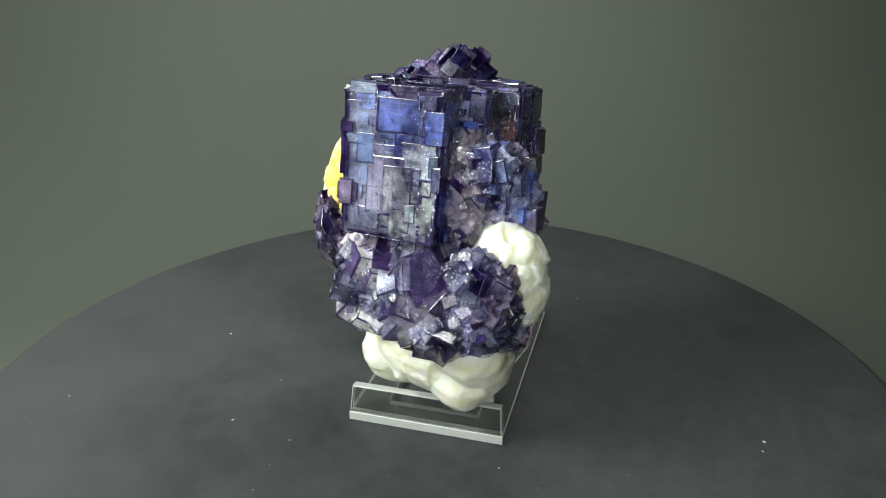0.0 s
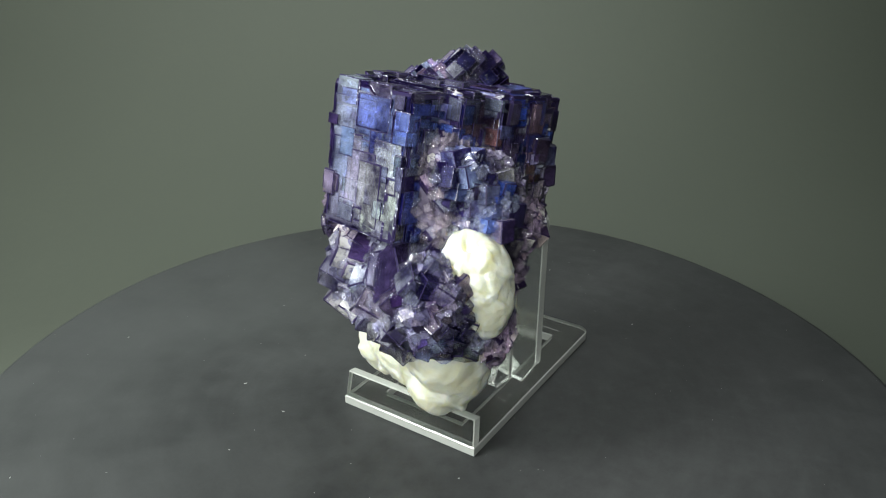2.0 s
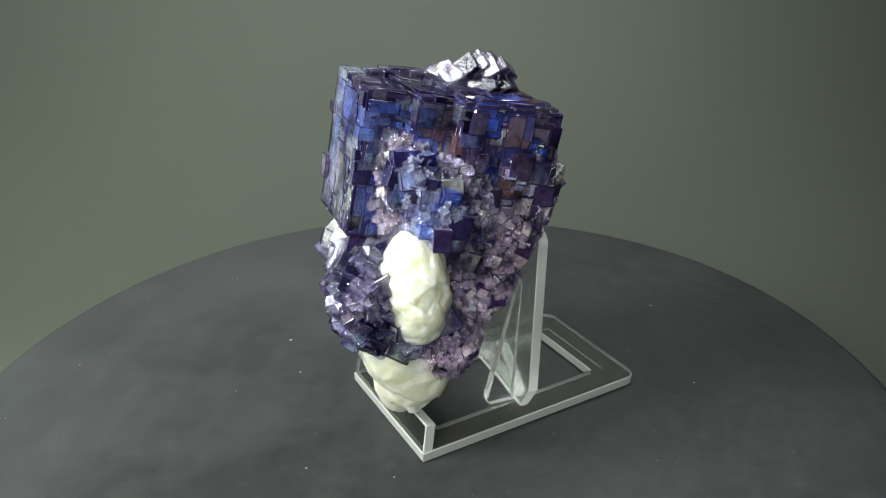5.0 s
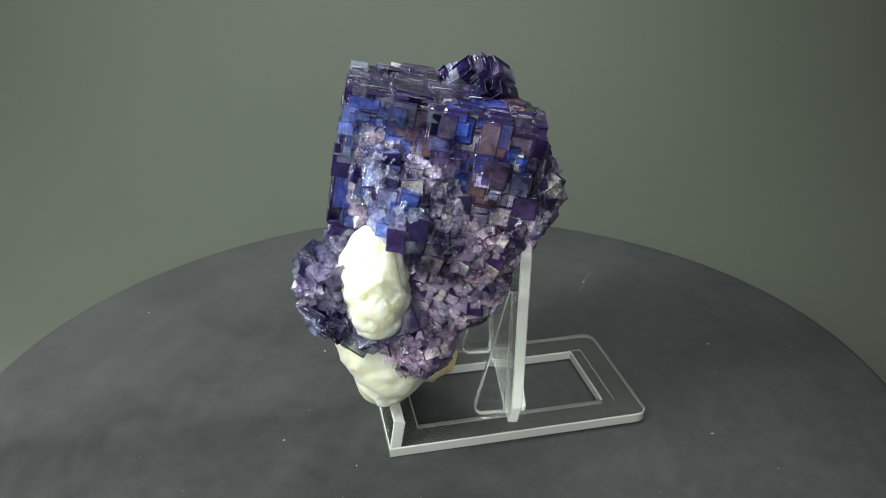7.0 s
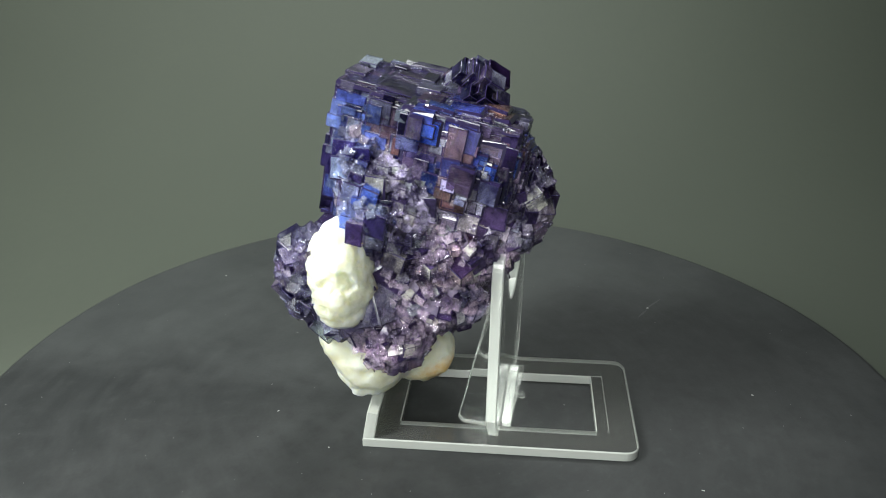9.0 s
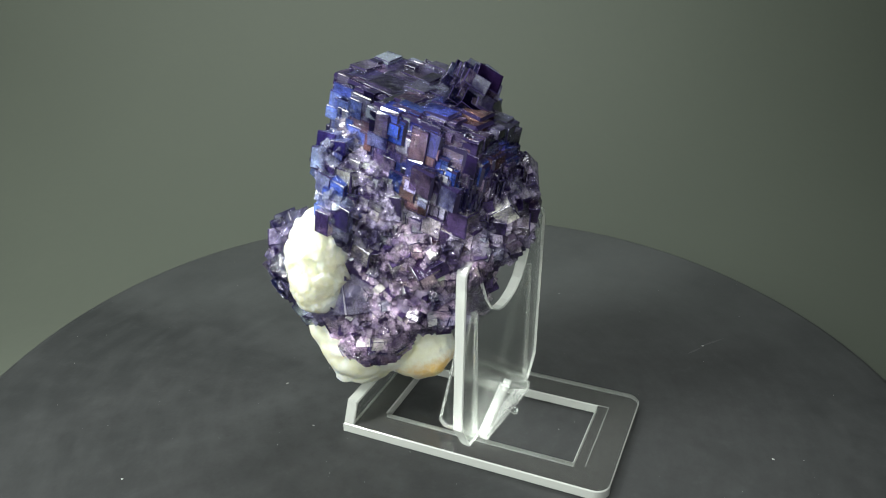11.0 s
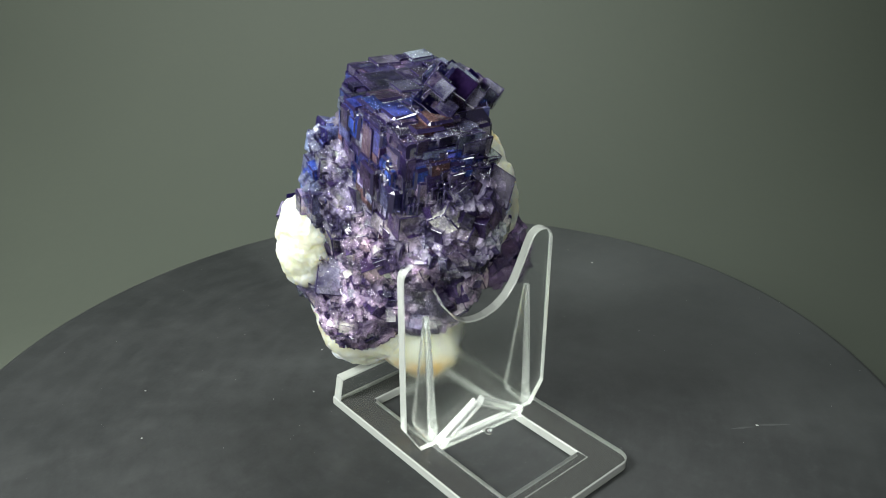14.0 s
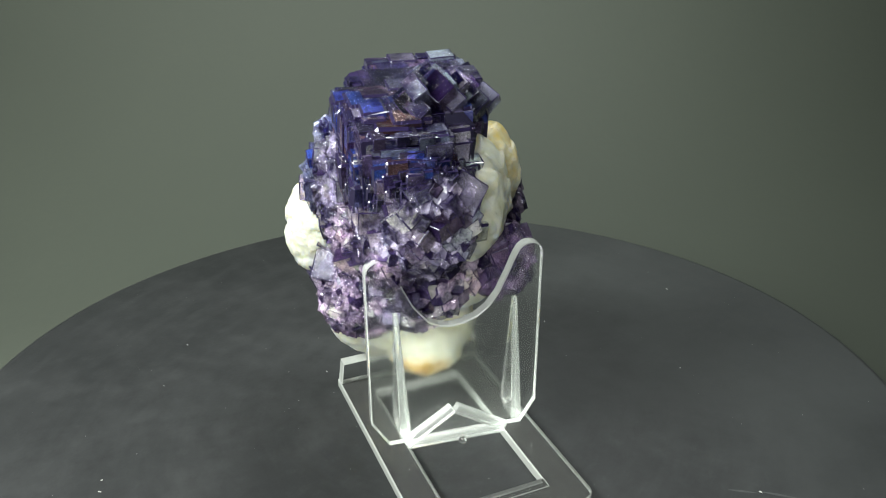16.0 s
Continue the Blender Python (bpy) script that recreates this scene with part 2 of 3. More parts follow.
# ---- turntable ----
def build_turntable():
    bm = bmesh.new()
    rng = random.Random(3)
    rings = [(0.0, 0.0), (0.05, 0.0), (0.10, 0.0), (0.1392, 0.0), (0.1412, -0.0006), (0.1422, -0.002), (0.1425, -0.004), (0.1425, -0.020), (0.141, -0.022), (0.10, -0.022)]
    count = 144
    wave = [(rng.uniform(0.0004, 0.0009), k, rng.uniform(0, 6.28)) for k in (2, 3, 5)]
    loops = []
    for r, z in rings[1:]:
        loop = []
        for i in range(count):
            a = 2 * math.pi * i / count
            wob = sum(w * math.sin(k * a + p) for w, k, p in wave) * (r / 0.144)
            loop.append(bm.verts.new(((r + wob) * math.cos(a), (r + wob) * math.sin(a), z)))
        loops.append(loop)
    centre = bm.verts.new((0, 0, 0))
    for i in range(count):
        j = (i + 1) % count
        bm.faces.new((centre, loops[0][i], loops[0][j]))
        for a, b in zip(loops, loops[1:]):
            bm.faces.new((a[i], b[i], b[j], a[j]))
    bm.faces.new(loops[-1][::-1])
    bmesh.ops.recalc_face_normals(bm, faces=bm.faces[:])
    thing = new("turntable")
    tagged(thing, "round charcoal grey turntable with dusty scuffed top", "turntable")
    part("platter", bm, TURNTABLE, thing, "", True)
    foot = bmesh.new()
    bmesh.ops.create_cone(foot, cap_ends=True, segments=48, radius1=0.09, radius2=0.085, depth=0.0085, matrix=Matrix.Translation((0, 0, -0.02675)))
    part("base", foot, ROOM, thing)
    # specks of dust and lint
    spots = [(92, -25, 1.0), (90, -29, 0.8), (-112, 5, 1.0), (-59, -9, 0.7), (-41, -19, 0.7), (17, -33, 0.8), (-3, -46.5, 0.8), (44, -78, 1.1), (-37, 87, 1.2),
             (-47.5, -39, 0.6), (-98, -65, 0.8), (55, 60, 0.8), (-70, 40, 0.7), (20, 95, 0.8), (60, -60, 0.6)]
    for x, y, s in spots:
        speck = bmesh.new()
        bmesh.ops.create_icosphere(speck, subdivisions=1, radius=0.00035 * s)
        for vert in speck.verts:
            vert.co *= rng.uniform(0.6, 1.3)
        stretch = rng.uniform(1.0, 2.2) * (2.0 if s > 1.4 else 1.0)
        m = pose(x * MM, y * MM, 0.00012, 0, 0, rng.uniform(0, 180)) @ Matrix.Diagonal((stretch, 0.8, 0.5, 1))
        bmesh.ops.transform(speck, matrix=m, verts=speck.verts[:])
        part("dust_speck", speck, DUST, thing, "pale speck of dust")
    for k, (x0, y0, x1, y1) in enumerate(((-31.5, 81.0, -36.0, 86.5), (-36.5, 86.0, -42.5, 95.0))):
        mark = bmesh.new()
        rows = []
        for i in range(11):
            f = i / 10
            x, y = x0 + (x1 - x0) * f, y0 + (y1 - y0) * f
            w = 0.75 * math.sin(math.pi * (0.08 + 0.84 * f)) * (0.7 + 0.6 * abs(noise.noise((i * 0.9, k * 5.0, 0))))
            rows.append([mark.verts.new(((x + a * w) * MM, (y + 0.6 * a * w) * MM, 0.00008)) for a in (-0.5, 0.5)])
        for (a, b), (c, d) in zip(rows, rows[1:]):
            mark.faces.new((a, b, d, c))
        part("rub_mark", mark, RUB, thing, "faint pale rub mark")
    fine = bmesh.new()
    for _ in range(160):
        a, r = rng.uniform(0, 6.28), 0.14 * math.sqrt(rng.random())
        m = pose(r * math.cos(a), r * math.sin(a), 0.00005, 0, 0, rng.uniform(0, 180)) @ Matrix.Diagonal((rng.uniform(0.6, 1.6), 0.6, 0.4, 1))
        bmesh.ops.create_icosphere(fine, subdivisions=1, radius=rng.uniform(0.00006, 0.00016), matrix=m)
    tagged(part("fine_dust", fine, DUST, thing, "scattered fine pale dust"), kind="stuff")
    return thing


turntable = build_turntable()


# ---- acrylic display stand ----
STAND = Matrix.Translation((-0.02443, -0.01015, 0)) @ pose(0, 0, 0, 0, 0, -17.47)


def acrylic_sheet(outline, holes, thick, m, bevel=0.0003):
    """A sheet cut from the outline (x, y in mm), with holes, thick mm up from its plane; cut edges take the second material."""
    bm = bmesh.new()
    edges = []
    for loop in (outline, *holes):
        vs = [bm.verts.new((x * MM, y * MM, 0)) for x, y in loop]
        edges += [bm.edges.new((a, b)) for a, b in zip(vs, vs[1:] + vs[:1])]
    bmesh.ops.triangle_fill(bm, use_beauty=True, use_dissolve=True, edges=edges)
    out = bmesh.ops.extrude_face_region(bm, geom=bm.faces[:])
    bmesh.ops.translate(bm, vec=(0, 0, thick * MM), verts=[g for g in out["geom"] if isinstance(g, bmesh.types.BMVert)])
    bmesh.ops.recalc_face_normals(bm, faces=bm.faces[:])
    sharp = [e for e in bm.edges if len(e.link_faces) == 2 and abs(e.link_faces[0].normal.z - e.link_faces[1].normal.z) > 0.5]
    bmesh.ops.bevel(bm, geom=sharp, offset=bevel, segments=1, affect="EDGES")
    for f in bm.faces:
        f.material_index = 0 if abs(f.normal.z) > 0.9 else 1
    bmesh.ops.transform(bm, matrix=m, verts=bm.verts[:])
    return bm


def arc(cx, cy, r, a0, a1, n=8):
    return [(cx + r * math.cos(radians(a0 + (a1 - a0) * k / n)), cy + r * math.sin(radians(a0 + (a1 - a0) * k / n))) for k in range(n + 1)]


def build_stand():
    thing = new("display_stand")
    tagged(thing, "clear acrylic mineral easel with frosted cut edges on the turntable", "display stand")
    both = (ACRYLIC, ACRYLIC_EDGE)
    plate = [(-0.3, 0), (45.3, 0)] + arc(41.3, 71.9, 4, 0, 90) + arc(3.7, 71.9, 4, 90, 180)
    hole = [(9.5, 9.5), (36.2, 9.5), (36.2, 64.7), (9.5, 64.7)]
    made = [part("base_plate", acrylic_sheet(plate, [hole], 3.0, Matrix.Identity(4)), (ACRYLIC_SCUFFED, ACRYLIC_EDGE), thing, "clear base sheet with fine scuffs and a square opening")]
    lip = acrylic_sheet([(0.0, 0), (45, 0), (44.4, 8.2), (0.6, 8.2)], [], 3.2, pose(0, 0.0001, 0.0031, 80, 0, 0) @ Matrix.Translation((0, 0, -0.0032)))
    made.append(part("front_lip", lip, both, thing))
    groove = bmesh.new()
    add_box(groove, pose(0.0232, 0.0682, 0.0031), (0.028, 0.00012, 0.0001))
    add_box(groove, pose(0.0093, 0.0664, 0.0031), (0.00012, 0.0034, 0.0001))
    part("score_line", groove, ACRYLIC_EDGE, thing, "fine scored line in the base sheet")
    # upright with its hollow between two prongs
    cup = [(38.7, 53.6), (36.6, 48.0), (34.0, 42.6), (30.0, 37.6), (27.2, 36.1), (24.4, 35.6), (21.0, 35.9), (17.4, 37.2), (14.2, 39.6), (11.6, 43.2), (9.2, 48.6), (6.9, 54.2)]
    upright = [(3.5, 0), (41.5, 0), (46.2, 8)] + arc(42.4, 53.0, 3.8, 0, 165, 10) + cup + arc(3.2, 53.0, 3.8, 15, 180, 10) + [(-0.8, 7)]
    # the sheet leans back a little, skewed on the base plate
    up = pose(0.0002, 0.0425, 0.0032, 88.7, 0, -7.1)
    made.append(part("upright", acrylic_sheet(upright, [], 3.0, up), (ACRYLIC_HAZY, ACRYLIC_EDGE), thing, "clear hazy upright with a hollow between two prongs"))
    skew = math.tan(radians(7.1))
    for x in (6.0, 38.0):
        foot = arc(6.2, 2.6, 2.6, -90, 20, 6)
        rib = acrylic_sheet([(0, 0)] + foot + [(1.2, 40), (0, 40)], [], 3.4, pose((x - 0.6) * MM, 0.0392 - skew * x * MM, 0.0034, 90, 0, -97.1))
        for vert in rib.verts:
            middle = (x + 1.1) * MM
            rise = min(1.0, vert.co.z / 0.042)
            vert.co.x = middle + (vert.co.x - middle) * (1.0 - 0.66 * rise)
            vert.co.y += 0.0011 * rise
        made.append(part("rib", rib, (ACRYLIC, ACRYLIC_TRUSS), thing))
    # a small truss moulded on the foot of the upright
    for x0, z0, x1, z1, w in ((9.5, 4.6, 23.6, 13.6, 2.6), (37.5, 4.6, 24.4, 13.6, 2.6), (10.0, 4.4, 37.0, 4.4, 2.4)):
        bm = bmesh.new()
        a, b = (Vector((x, 44.2 - skew * x, z)) * MM for x, z in ((x0, z0), (x1, z1)))
        m = Matrix.Translation((a + b) / 2) @ (b - a).to_track_quat("X", "Z").to_matrix().to_4x4()
        add_box(bm, m, ((b - a).length, 0.0026, w * MM))
        made.append(part("brace", bevelled(bm, 0.0005), ACRYLIC_TRUSS, thing))
    bm = bmesh.new()
    bmesh.ops.create_icosphere(bm, subdivisions=2, radius=0.0011, matrix=pose(0.0225, 0.0437, 0.0040))
    made.append(part("moulding_stub", bm, ACRYLIC, thing, "", True))
    for ob in made[2:]:
        ob.visible_shadow = False
    return thing


stand = build_stand()


# ---- fluorite on calcite ----
rng = random.Random(11)
TILT = 12.0
# frame of the large crystal: front normal, side normal, top normal
BIG = pose(0, 0, 0, 0, 0, -115) @ pose(0, 0, 0, 0, -TILT, 0)
HEART = Vector((0, 0, 76))
FRONT, SIDE, UP = (BIG.to_3x3().col[k].copy() for k in range(3))

BLUE, INDIGO, LILAC, SLATE = (0.045, 0.09, 0.46), (0.034, 0.030, 0.11), (0.45, 0.435, 0.61), (0.25, 0.26, 0.40)
PURPLE, ROSE, AMBER, ICE = (0.21, 0.155, 0.29), (0.55, 0.46, 0.54), (0.17, 0.085, 0.058), (0.72, 0.71, 0.81)


SKY = (0.17, 0.23, 0.59)


def zone_tint(p, colours):
    """Colour zoning that drifts through the crystal: neighbours share a hue."""
    k = (0.5 + 0.85 * noise.noise(p / 12.0) + rng.gauss(0, 0.04)) * (len(colours) - 1)
    k = min(max(k, 0.0), len(colours) - 1.001)
    i, f = int(k), k - int(k)
    return tuple(a * (1 - f) + b * f for a, b in zip(colours[i], colours[i + 1]))


def large_crystal_tint(p):
    """The large crystal's colour zones: pale lilac low in front, blue above and beside it, brown hearts in the side, dark top."""
    d = p - HEART
    u, v, w = d @ FRONT, d @ SIDE, d @ UP
    if w > 15.5:
        return zone_tint(p, (INDIGO, SLATE, INDIGO, PURPLE))
    for cu, cw, r in ((7.0, 11.5, 4.5), (-11.5, 8.0, 6.5)):
        if v > 9 and math.hypot(u - cu, w - cw) < r + rng.gauss(0, 0.8):
            return zone_tint(p, (AMBER, PURPLE, AMBER))
    if u > 6 and v >= 9:
        return zone_tint(p, (BLUE, SKY, BLUE, SLATE, SKY))
    if u > 8 and v < 13:
        if v < -7:
            return zone_tint(p, (SLATE, PURPLE, SLATE, LILAC))
        if w + rng.gauss(0, 2.5) < 0:
            return zone_tint(p, (LILAC, ICE, SLATE, LILAC))
        return zone_tint(p, (LILAC, SKY, SLATE, SKY, LILAC))
    if v > 9 and w > -6:
        return zone_tint(p, (AMBER, INDIGO, LILAC, PURPLE, BLUE, SLATE, AMBER))
    if u < -10:
        return zone_tint(p, (LILAC, ICE, PURPLE, LILAC, ICE) if w + rng.gauss(0, 2.0) < 9 else (INDIGO, PURPLE, BLUE, LILAC, INDIGO))
    return zone_tint(p, (BLUE, INDIGO, BLUE, PURPLE, SLATE))


def unit_cube(name, chamfer, wear, dark=(), rim=None):
    """A chamfered cube of edge 1 with its corners a little worn, each face unwrapped to the whole unit square."""
    bm = bmesh.new()
    bmesh.ops.create_cube(bm, size=1.0)
    bmesh.ops.bevel(bm, geom=bm.edges[:], offset=chamfer, segments=1, affect="EDGES")
    for vert in bm.verts:
        vert.co += Vector((rng.uniform(-1, 1), rng.uniform(-1, 1), rng.uniform(-1, 1))) * wear
    layer = bm.loops.layers.uv.new("UVMap")
    for f in bm.faces:
        axis = max(range(3), key=lambda k: abs(f.normal[k]))
        p, q = [k for k in range(3) if k != axis]
        for loop in f.loops:
            loop[layer].uv = (loop.vert.co[p] + 0.5, loop.vert.co[q] + 0.5)
        edge = abs(f.normal[axis]) < 0.95
        # faces along the dark axes take the painted shade colour
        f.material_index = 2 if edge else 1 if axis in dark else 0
    data = bpy.data.meshes.new(name)
    bm.to_mesh(data)
    bm.free()
    data.materials.append(FLUORITE)
    data.materials.append(FLUORITE_SHADED_FACE)
    data.materials.append(rim or FLUORITE_EDGE)
    return data


RIMMED = [unit_cube("rimmed_cube", c, w, (), FLUORITE_RIM) for c, w in ((0.085, 0.012), (0.11, 0.02), (0.07, 0.03))]
# the steps' side walls, and some cube faces, are painted in shade
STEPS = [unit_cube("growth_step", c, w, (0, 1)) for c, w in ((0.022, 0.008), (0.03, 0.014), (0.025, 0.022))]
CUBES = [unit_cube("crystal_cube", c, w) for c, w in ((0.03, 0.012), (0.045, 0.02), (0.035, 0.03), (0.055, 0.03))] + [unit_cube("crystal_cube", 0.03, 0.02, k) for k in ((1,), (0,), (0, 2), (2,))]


def crystal(name, parent, m, size, colour, meshes=None, spread=0.38):
    ob = new(name, rng.choice(meshes or CUBES))
    ob.parent = parent
    ob.matrix_local = m @ Matrix.Diagonal((*size, 1))
    shade = math.exp(rng.gauss(-0.04, spread))
    ob.color = (*(min(1.0, c * shade * rng.uniform(0.9, 1.1)) for c in colour), 1)
    return ob


# bodies of the specimen, in mm: centre, radii, turn
BODIES = {
    "low_front": ((5, -21, 46), (20, 14, 16), -20),
    "spur": ((10.4, -33.0, 51.0), (9.6, 8.4, 12.3), -20),
    "left_low": ((-12, -12, 48), (13, 11, 15), 0),
    "side": ((16.8, -11.0, 69), (9.6, 13, 15), 0),
    "chip": ((8.5, -15.8, 72.5), (10, 9.2, 17), 0),
    "under": ((7, -2, 49), (19, 20, 18), 0),
    "brow": ((19.0, -17.5, 70), (7.5, 7.5, 10), 0),
    "shard": ((14, -21, 79), (6.5, 5, 7.5), 0),
    "drip": ((14, -14, 35.5), (12, 11.5, 11.5), 0),
    "flank": ((17.5, 3, 60), (12, 17, 11), 0),
    "left": ((-22.2, 1, 58), (8, 8, 13), 0),
    "rear": ((14.5, 16.5, 69.5), (12, 12, 15), 0),
    "shoulder": ((17.5, 10, 68), (11, 12, 13), 0),
    "heel": ((-13, 13, 48), (9.5, 8.5, 10), 0),
    "calcite_back": ((-7, 9, 67), (10, 10.5, 17), 0),
    "calcite_rear": ((1, 17, 68), (8, 9, 14), 0),
    "back_steps": ((14.6, 7.5, 79), (15.0, 16, 15.5), 0),
    "calcite_low": ((2, -12.5, 27), (20, 12.5, 14), -25),
    "calcite_tip": ((8, -19.5, 19.5), (8.5, 7.5, 8.5), -25),
    "calcite_lobe": ((0, -3, 18), (11, 10, 9), 0),
    "calcite_left": ((-15, -2, 38), (10, 10, 11), 0),
    "calcite_front": ((18.8, -25.8, 58.5), (9.2, 8.0, 9.6), -30),
    "calcite_chin": ((21.5, -26.8, 49.5), (6.8, 6.6, 8.6), -20),
    "calcite_brim": ((9, -24.3, 34), (10, 9, 10), -20),
    "calcite_foot": ((-11, -6, 21), (9.5, 7.5, 9), 0),
    "calcite_side": ((12, -20, 27), (9, 9, 9), 0),
    "calcite_stained": ((-18.5, 2, 68), (10, 9.5, 15), 0),
}
# the large crystal, a parallel growth of blocks: centre along its front, side and top axes, half sizes
BLOCKS = [((16.2, 0.2, 1.0), (7.5, 12.2, 17.6)), ((5.0, 3.0, 1.2), (8.5, 15.8, 18.6)), ((-5, 8.6, 3.0), (9.0, 15.0, 17.5)), ((-14.3, 12.2, 8.7), (8.3, 9.6, 11.0))]


def block_centre(c):
    return HEART + FRONT * c[0] + SIDE * c[1] + UP * c[2]


def depth_in(p, skip=""):
    """Whether the point, in mm, lies inside one of the bodies or blocks other than skip."""
    for name, (c, r, az) in BODIES.items():
        if name not in (skip, "back_steps"):
            d = Matrix.Rotation(radians(-az), 3, "Z") @ (p - Vector(c))
            if (d.x / r[0]) ** 2 + (d.y / r[1]) ** 2 + (d.z / r[2]) ** 2 < 0.95:
                return True
    for c, h in BLOCKS:
        d = p - block_centre(c)
        if abs(d @ FRONT) < h[0] and abs(d @ SIDE) < h[1] and abs(d @ UP) < h[2]:
            return True
    return False


def lump(c, r, az, rough, cell, detail=4, cuts=16):
    """A broken mass: an ellipsoid trimmed by cleavage planes and roughened."""
    bm = bmesh.new()
    bmesh.ops.create_icosphere(bm, subdivisions=detail, radius=1.0)
    spin = Matrix.Rotation(radians(az), 3, "Z")
    planes = [(Vector((rng.gauss(0, 1), rng.gauss(0, 1), rng.gauss(0, 1))).normalized(), rng.uniform(0.80, 0.95)) for _ in range(cuts)]
    for vert in bm.verts:
        d = vert.co.normalized()
        n = spin @ d
        for normal, reach in planes:
            k = d.dot(normal)
            if k > reach:
                d = d * (reach / k)
        p = Vector(c) + spin @ Vector((d.x * r[0], d.y * r[1], d.z * r[2]))
        big = noise.noise(p / cell) * rough * 0.7
        small = noise.turbulence(p / (cell * 0.22), 4, True) * rough * 0.28
        vert.co = (p + n * (big + small)) * MM
    return bm


def broken_mass(names):
    """Several bodies grown into one mass with chipped, faceted faces, seen out from its middle."""
    bodies = [BODIES[name] for name in names]
    middle = sum((Vector(c) for c, r, az in bodies), Vector()) / len(bodies)
    turned = [(Matrix.Rotation(radians(-az), 3, "Z"), Vector(c), Vector((1 / r[0], 1 / r[1], 1 / r[2]))) for c, r, az in bodies]
    bm = bmesh.new()
    bmesh.ops.create_icosphere(bm, subdivisions=6, radius=1.0)
    for vert in bm.verts:
        d = vert.co.normalized()
        reach = []
        for back, c, k in turned:
            o, w = (back @ (middle - c)) * k, (back @ d) * k
            a, b, e = w.dot(w), o.dot(w), o.dot(o) - 1
            root = b * b - a * e
            reach.append(max(0.5, (-b + math.sqrt(root)) / a) if root > 0 else 0.5)
        top = max(reach)
        far = top + 3.0 * math.log(sum(math.exp((t - top) / 3.0) for t in reach)) - (0.6 if len(reach) > 3 else 0.0)
        p = middle + d * far
        lift = 0.0
        for cell, slope in ((5.5, 0.42), (2.4, 0.20)):
            q = noise.voronoi(p / cell)[1][0] * cell
            lift += slope * (p - q).dot(noise.noise_vector(q * 0.73))
        lift += 0.35 * noise.noise(p / 3.0) + 0.22 * noise.noise(p / 0.9)
        vert.co = (p + d * (lift - 0.2)) * MM
    bmesh.ops.smooth_vert(bm, verts=bm.verts[:], factor=0.5, use_axis_x=True, use_axis_y=True, use_axis_z=True)
    return bm


def scatter(parent, body, count, sizes, colours, base, jitter, sink=0.2, spread=0.40, keep=lambda p, n: True, name="crystal", meshes=None):
    """Cubes grown out of a body's free surface, all turned more or less alike."""
    c, r, az = BODIES[body]
    spin = Matrix.Rotation(radians(az), 3, "Z")
    made, tries = [], 0
    while len(made) < count and tries < count * 40:
        tries += 1
        d = Vector((rng.gauss(0, 1), rng.gauss(0, 1), rng.gauss(0, 1))).normalized()
        n = spin @ Vector((d.x / r[0], d.y / r[1], d.z / r[2])).normalized()
        p = Vector(c) + spin @ Vector((d.x * r[0], d.y * r[1], d.z * r[2]))
        if depth_in(p + n * 0.8, body) or not keep(p, n):
            continue
        s = min(sizes[1], sizes[0] * math.exp(abs(rng.gauss(0, 0.55))))
        if any((p - q).length < spread * (s + t) for q, t in made):
            continue
        made.append((p, s))
        m = Matrix.Translation((p - n * s * sink) * MM) @ (base @ pose(0, 0, 0, *(rng.uniform(-jitter, jitter) for _ in range(3))))
        size = [s * rng.uniform(0.75, 1.25) * MM for _ in range(3)]
        crystal(name, parent, m, size, colours(p) if callable(colours) else zone_tint(p, colours), meshes)
    return made


def druse(parent, body, count, sizes, colour, base, jitter, keep=lambda p, n: True, label="drusy crust of tiny violet cubes"):
    """Crystals too small to count, joined into one crust."""
    c, r, az = BODIES[body]
    spin = Matrix.Rotation(radians(az), 3, "Z")
    src = CUBES[1]
    vs = [v.co.copy() for v in src.vertices]
    fs = [tuple(f.vertices) for f in src.polygons]
    uv0 = [tuple(d.uv) for d in src.uv_layers[0].data]
    verts, faces, uvs, tries, n_made = [], [], [], 0, 0
    while n_made < count and tries < count * 15:
        tries += 1
        d = Vector((rng.gauss(0, 1), rng.gauss(0, 1), rng.gauss(0, 1))).normalized()
        n = spin @ Vector((d.x / r[0], d.y / r[1], d.z / r[2])).normalized()
        p = Vector(c) + spin @ Vector((d.x * r[0], d.y * r[1], d.z * r[2]))
        if depth_in(p + n * 0.5, body) or not keep(p, n):
            continue
        n_made += 1
        s = rng.uniform(*sizes)
        m = Matrix.Translation((p + n * s * rng.uniform(-0.1, 0.3) ) * MM) @ (base @ pose(0, 0, 0, *(rng.uniform(-jitter, jitter) for _ in range(3))))
        m = m @ Matrix.Diagonal((*(s * rng.uniform(0.7, 1.3) * MM for _ in range(3)), 1))
        off = len(verts)
        verts += [m @ v for v in vs]
        faces += [tuple(off + i for i in f) for f in fs]
        uvs += uv0
    data = bpy.data.meshes.new("druse")
    data.from_pydata(verts, [], faces)
    layer = data.uv_layers.new(name="UVMap")
    layer.data.foreach_set("uv", [x for uv in uvs for x in uv])
    data.materials.append(FLUORITE)
    ob = new("druse", data)
    ob.parent = parent
    ob.color = (*colour, 1)
    return tagged(ob, label, kind="stuff")


def mid_back(p):
    """Whether the point lies on the back half of the large crystal."""
    return (p - HEART) @ FRONT < -2


